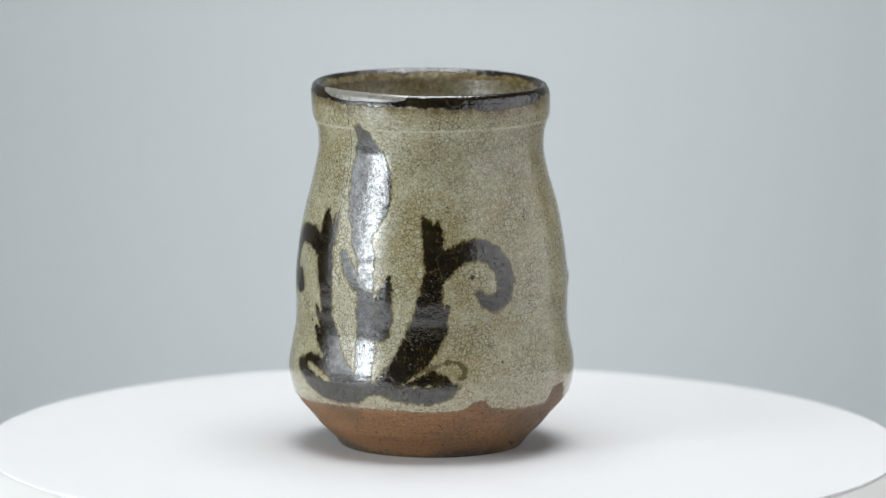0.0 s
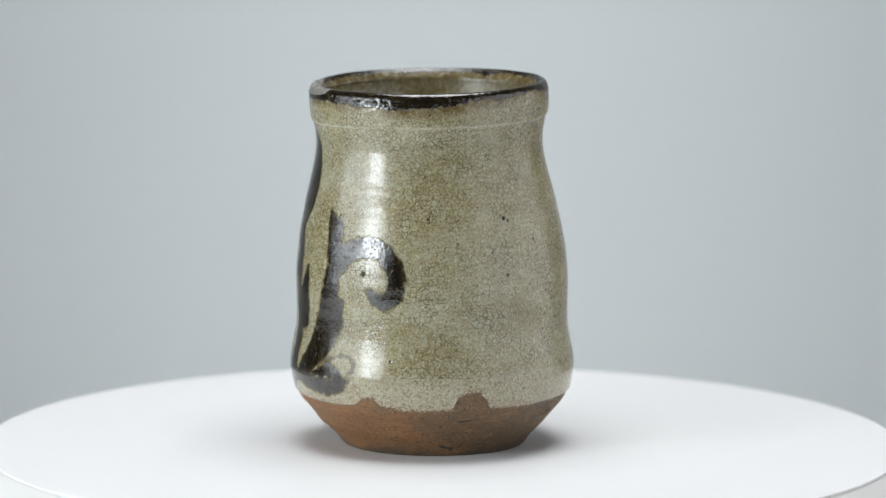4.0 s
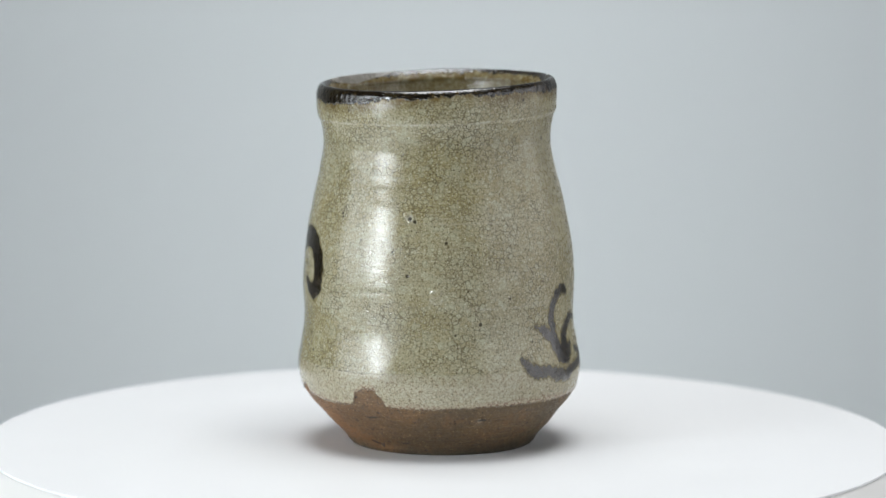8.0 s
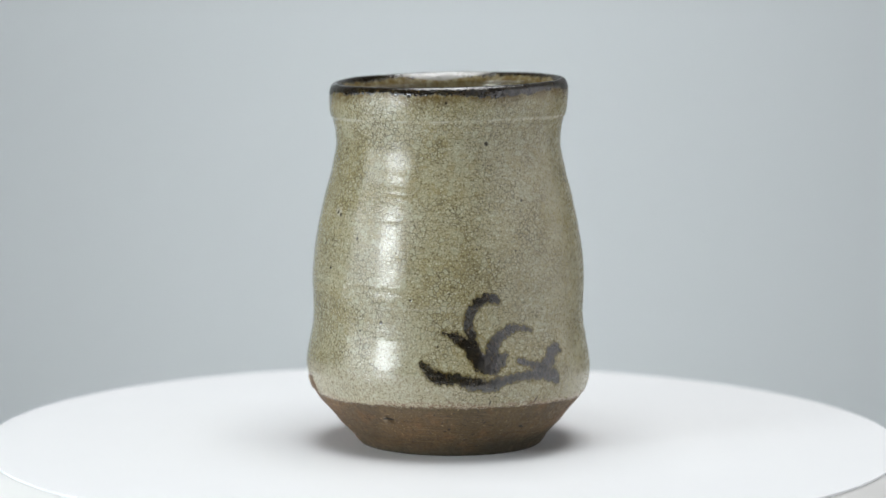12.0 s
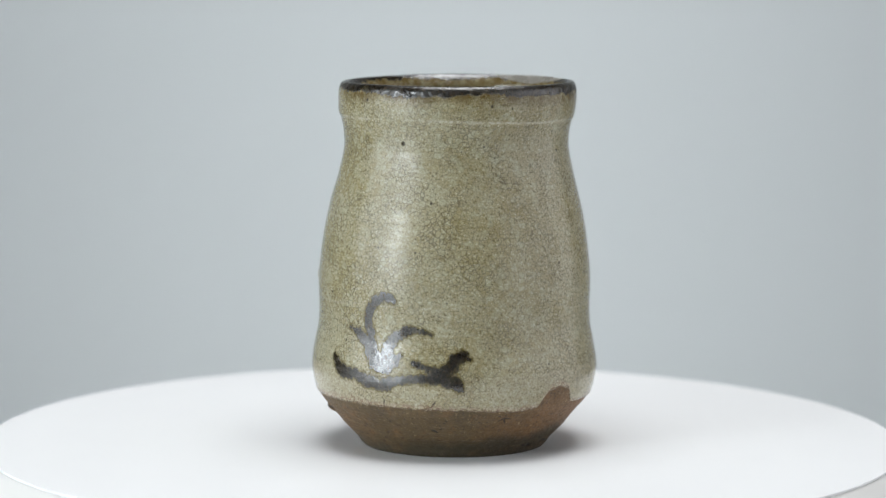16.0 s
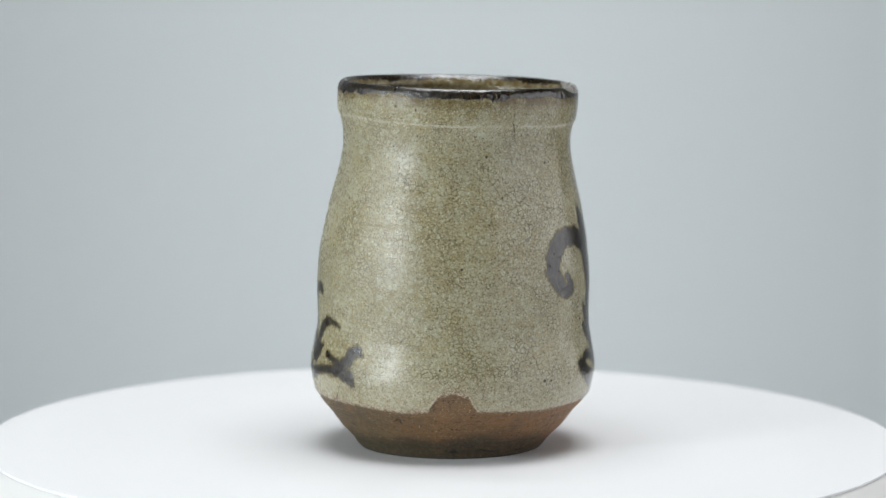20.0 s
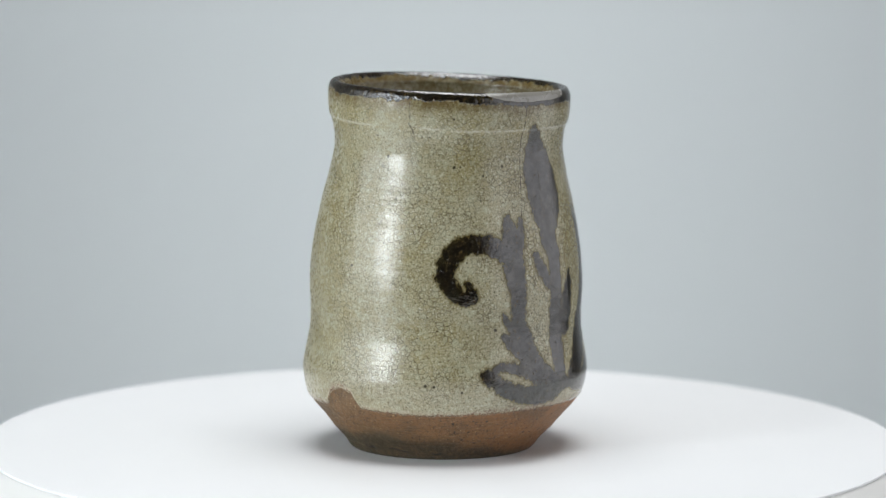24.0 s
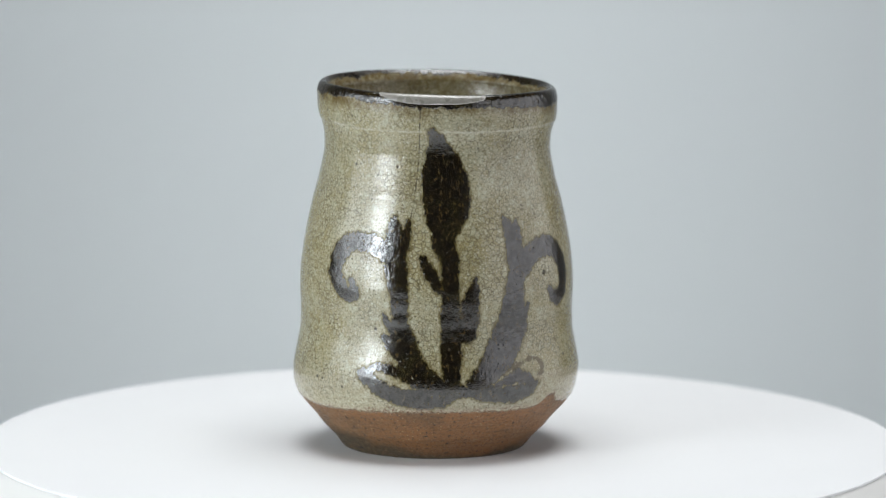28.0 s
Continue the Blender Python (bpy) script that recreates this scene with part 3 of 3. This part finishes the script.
    for line in GLAZE_CRACKS + FOOT_SCARS + LOW_SCARS:
        mark = np.minimum(mark, stroke_distance(D, Zm, line) + 0.10 * round_noise(D, Zm, 200, 120, 14))
    for d0, zc, w in SPOTS:
        mark = np.minimum(mark, np.hypot(((D - d0 + 180) % 360 - 180) * 0.576, Zm - zc) - w)
    speckle = np.random.RandomState(61)
    for d0, zc, w in zip(speckle.uniform(0, 360, 90), speckle.uniform(15, 84, 90), speckle.uniform(0.05, 0.24, 90)):
        mark = np.minimum(mark, np.hypot(((D - d0 + 180) % 360 - 180) * 0.576, (Zm - zc) * speckle.uniform(0.8, 1.3)) - w)
    mark = np.where(outside, mark, 99.0)
    ring = Zm - round_curve(D, RING_Z) - 0.16 * round_noise(D, Zm * 0, 46, 3, 33) - 0.08 * round_noise(D, Zm * 0, 170, 3, 34)
    pale = np.where(outside, 1.0 * np.exp(-((ring / 0.24) ** 2)) * ease(round_noise(D, Zm * 0, 40, 3, 15), -0.8, 0.2), 0.0)
    for zl, lo, hi in ((56.9, 320, 400), (37.2, 45, 75), (36.6, 10, 60), (21.0, 320, 380)):
        arc = ease((D - lo) % 360, 0, 6) * ease((D - lo) % 360, hi - lo, hi - lo - 6)
        pale = np.maximum(pale, np.where(outside, 0.45 * arc * np.exp(-(((Zm - zl - 0.3 * round_noise(D, Zm * 0, 12, 3, 16)) / 0.22) ** 2)), 0))
    for d0, zc, w in ((350.6, 57.9, 0.75), (2.1, 39.5, 1.5), (20.6, 9.3, 0.35), (286.6, 50.9, 0.5), (256.5, 5.0, 0.1), (188.6, 45.4, 1.1)):
        gap = np.hypot(((D - d0 + 180) % 360 - 180) * 0.576, Zm - zc) - w
        gap = np.maximum(gap, 0) if w < 0.45 else gap
        low = 1.0 if w < 1 else ease(zc - Zm, -0.4, 0.6)
        pale = np.maximum(pale, np.where(outside, 0.9 * low * np.exp(-((gap / 0.24) ** 2)), 0))
    gloss = 1.0 - np.exp(-((((D - 100 + 180) % 360 - 180) / 76) ** 2)) + 0.15 * round_noise(D, Zm, 10, 6, 26)
    flash = np.clip(0.5 + 0.62 * np.cos(np.radians(D - 250)) + 0.25 * round_noise(D, Zm, 9, 8, 17), 0, 1)

    patch_off = np.where((D < 203) | (D > 262), 1.0, -1.0)
    # the wall: leaning axis, oval body, throwing rings, glaze thickness, uneven rim
    body = ease(Zm, 2, 12) * (K == 1) + (K == 2)
    Rm = Rm + body * (0.13 * np.cos(2 * a) * np.interp(Zm, [0, 25, 55, 80], [0.5, 1.4, -1.0, -1.3]))
    Rm = Rm + (K == 1) * ease(Zm, 0, 6) * ease(Zm, 86.3, 80) * (0.14 * round_noise(D, Zm, 7, 9, 18) + 0.045 * round_noise(D, Zm, 26, 26, 19) + 0.022 * round_noise(D, Zm, 70, 52, 50) + 0.012 * np.sin(Zm * 1.7 + 0.8 * np.sin(a)))
    Rm = Rm + (K == 1) * (0.26 * ease(glaze, -0.15, 0.5) - 0.13 + 0.14 * np.exp(-(((glaze - 0.6) / 0.6) ** 2)))
    Rm = Rm + (K == 1) * (0.20 * ease(ring, -0.5, 0.25) * ease(ring, 3.5, 0.4) - 0.06 * np.exp(-(((ring + 0.7) / 0.4) ** 2)))
    Rm = Rm + (K == 1) * (0.22 * round_noise(D, Zm, 34, 16, 20) * ease(glaze, 0.4, -0.4) * ease(Zm, 0.3, 3.0))
    ledge = ease(D, 222, 236) * ease(D, 268, 254)
    Rm = Rm + (K == 1) * ledge * 0.42 * (ease(Zm, 4.4, 5.3) - ease(Zm, 5.3, 9.5))
    Rm = Rm + ease(edge - Zm, 0.6, -0.3) * outside * (0.050 * round_noise(D, Zm, 330, 170, 24) + 0.055 * round_noise(D, Zm, 170, 80, 52) * ease(Zm, 88.2, 87.2) + 0.04 * round_noise(D, Zm, 60, 3, 25)) * (patch_off > 0)
    for d0, zc, w, deep in ((350.6, 57.9, 1.1, 0.35), (287.1, 44.8, 0.9, 0.30), (193.4, 74.0, 0.9, 0.16), (198.6, 63.5, 1.0, 0.14), (272.6, 71.8, 0.7, 0.10), (68.6, 75.3, 0.8, 0.22), (325.0, 2.3, 1.2, 0.25), (145.0, 2.0, 1.6, 0.30), (119.0, 10.0, 1.2, 0.2)):
        gap = np.hypot(((D - d0 + 180) % 360 - 180) * 0.576, Zm - zc)
        Rm = Rm - np.where(outside, deep * ease(gap, w, 0.1 * w), 0)
    Rm = Rm - np.where(outside, 0.10 * ease(mark, 0.15, -0.2), 0)
    for d0, zc, w, high in ((350.6, 58.6, 1.5, 0.34), (2.1, 40.6, 1.6, 0.30)):
        gap = np.hypot(((D - d0 + 180) % 360 - 180) * 0.56, Zm - zc + 0.6 * round_noise(D, Zm, 150, 70, 51))
        Rm = Rm + (K == 1) * high * (ease(gap, w, 0.6 * w) - 0.8 * ease(gap, 0.6 * w, 0.1 * w))
    lump = np.hypot(((D - 20.9 + 180) % 360 - 180) * 0.42, Zm - 8.9 + 0.35 * round_noise(D, Zm, 120, 60, 41))
    Rm = Rm + (K == 1) * 0.85 * ease(lump, 1.35, 0.35)
    groove = Zm - 57.1 - 0.35 * round_noise(D, Zm * 0, 9, 3, 16)
    Rm = Rm - (K == 1) * (0.35 + 0.65 * ease(round_noise(D, Zm * 0, 11, 3, 42), -0.5, 0.6)) * 0.075 * np.exp(-((groove / 0.55) ** 2))
    for zc, deep, seed in ((63.3, 0.05, 43), (51.5, 0.06, 44), (46.0, 0.05, 45), (40.2, 0.05, 46), (28.6, 0.05, 47)):
        Rm = Rm - (K == 1) * deep * ease(round_noise(D, Zm * 0, 13, 3, seed), -0.2, 0.7) * np.exp(-(((Zm - zc - 0.5 * round_noise(D, Zm * 0, 7, 3, seed + 10)) / 0.6) ** 2))
    Rm = Rm + (K == 1) * 0.025 * (ease(Zm - 20.8 - 0.35 * round_noise(D, Zm * 0, 12, 3, 27), -0.30, 0.25) - ease(Zm, 21.2, 25.5))
    heel = 4.6 + 0.5 * round_noise(D, Zm * 0, 10, 3, 48)
    Rm = Rm + (K == 1) * (1 - ledge) * (0.14 + 0.14 * round_noise(D, Zm * 0, 16, 3, 49)) * (ease(Zm - heel, -0.25, 0.25) - ease(Zm - heel, 0.2, 3.5))
    tilt = 0.9 * np.sin(a) - 0.2 * np.cos(a) + 0.16 * round_noise(D, Zm * 0, 14, 3, 21)
    Zs = Zm + np.where(K >= 2, 1.0, ease(Zm, 68, 86)) * ease(Zm, 60, 80) * tilt - 0.5 * ease(Zm, 9, 0)
    X = (smooth_curve(Zm, AXIS_Z, AXIS_X) + Rm * np.cos(a)) / 1000
    Y = (smooth_curve(Zm, AXIS_Z, AXIS_Y) + Rm * np.sin(a)) / 1000
    P = np.stack([X, Y, Zs / 1000], -1)

    # normals of the whole skin, so that its pieces join without a seam
    du = np.roll(P, -1, 1) - np.roll(P, 1, 1)
    dv = np.gradient(P, axis=0)
    N = np.cross(du, dv)
    N /= np.linalg.norm(N, axis=-1, keepdims=True) + 1e-12

    patch = np.where(inside, np.abs(D - 231.5 - 4 * fall / 4) * 0.5 - 12.5 + 4.2 * fall ** 1.5 + 1.2 * rim_wave, round_curve(D, REPAIR_EDGE) - Zm + 0.25 * rim_wave)
    patch = np.where((D < 203) | (D > 262), 9.0, patch)
    # olive-dark stain centred on 138 degrees; a thin darker band all round the bottom
    foot_dark = ease(1.2 + 5.4 * np.exp(-(((D - 138) / 55) ** 2)) + 1.6 * round_noise(D, Zm, 11, 5, 22) + 0.9 * round_noise(D, Zm, 50, 30, 23) - Zm, -1.6, 1.6) * (K <= 1)
    skirt_top = 20.8 + 0.35 * round_noise(D, Zm * 0, 12, 3, 27)
    skirt = np.where(outside, ease(skirt_top - Zm, -0.15, 0.25) * (0.38 + 0.52 * np.exp(-((((D + 20 + 180) % 360 - 180) / 70) ** 2))), 0.0)
    fields = {"ink": ink, "iron": iron, "glaze": glaze, "gloss": gloss, "flash": flash, "mark": mark, "pale": pale, "iron_run": iron_run, "faint": faint, "foot_dark": foot_dark, "mend": patch, "skirt": skirt}
    # which piece each face belongs to
    face = lambda f: (f[:-1] + f[1:] + np.roll(f, -1, 1)[:-1] + np.roll(f, -1, 1)[1:]) / 4
    fk = np.maximum(K[:-1], K[1:])
    which = np.full(fk.shape, 1)
    which[face(glaze) < 0] = 0
    which[(fk == 3)] = 2
    own = owner[:-1]
    inked = (face(ink) < 0.1) & (fk == 1) & (face(glaze) > 0)
    for k in range(len(names)):
        which[inked & (own == k)] = 10 + k
    which[inked & (which < 10)] = 10
    which[(face(faint) < 0.1) & (fk == 1) & (which == 1)] = 5
    which[(face(iron) < 0) & (fk >= 1) & (which <= 2)] = 3
    which[(face(patch) < 0)] = 4

    cup = tagged(new("cup"), "stoneware cup with grey-green crackle glaze and dark brushed plants", "cup")
    n = around
    i, j = np.meshgrid(np.arange(len(r0) - 1), np.arange(n), indexing="ij")
    quads = np.stack([i * n + j, i * n + (j + 1) % n, (i + 1) * n + (j + 1) % n, (i + 1) * n + j], -1).reshape(-1, 4)
    which, P, N = which.reshape(-1), P.reshape(-1, 3), N.reshape(-1, 3)

    def skin(name, k, mat, parent, label=""):
        q = quads[which == k]
        used, loops = np.unique(q, return_inverse=True)
        me = bpy.data.meshes.new(name)
        me.vertices.add(len(used))
        me.vertices.foreach_set("co", P[used].ravel().astype(np.float32))
        me.loops.add(len(q) * 4)
        me.loops.foreach_set("vertex_index", loops.ravel().astype(np.int32))
        me.polygons.add(len(q))
        me.polygons.foreach_set("loop_start", np.arange(0, len(q) * 4, 4, dtype=np.int32))
        me.update(calc_edges=True)
        me.validate()
        me.polygons.foreach_set("use_smooth", np.ones(len(q), bool))
        me.normals_split_custom_set_from_vertices(N[used])
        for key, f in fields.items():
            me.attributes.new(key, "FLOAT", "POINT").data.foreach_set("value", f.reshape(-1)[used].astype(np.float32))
        me.materials.append(mat)
        ob = new(name, me)
        ob.parent = parent
        return tagged(ob, label)

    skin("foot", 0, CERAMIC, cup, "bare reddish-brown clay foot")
    wall_part = skin("glazed_wall", 1, CERAMIC, cup, "grey-green crackled glaze with brown specks")
    skin("inner_wall", 2, CERAMIC, cup, "olive glazed inside")
    rim = skin("rim", 3, CERAMIC, cup, "dark iron-brown glazed rim")
    skin("rim_repair", 4, CERAMIC, rim, "smooth grey mended patch in the rim")
    skin("faint_tendril", 5, CERAMIC, wall_part, "faint brown brush line")
    for k, s in enumerate(names):
        if (which == 10 + k).any():
            skin(s, 10 + k, CERAMIC, wall_part, "dark brown-black brush stroke under the glaze")
    return cup


CUP = build_cup()


# ---- movement ----
def motions():
    rate = 11.634
    turn = [(float(s), pose(0, 0, 0, 0, 0, -rate * s)) for s in range(0, 29)]
    walk(PLATE_PART, turn)
    walk(CUP, turn)


motions()
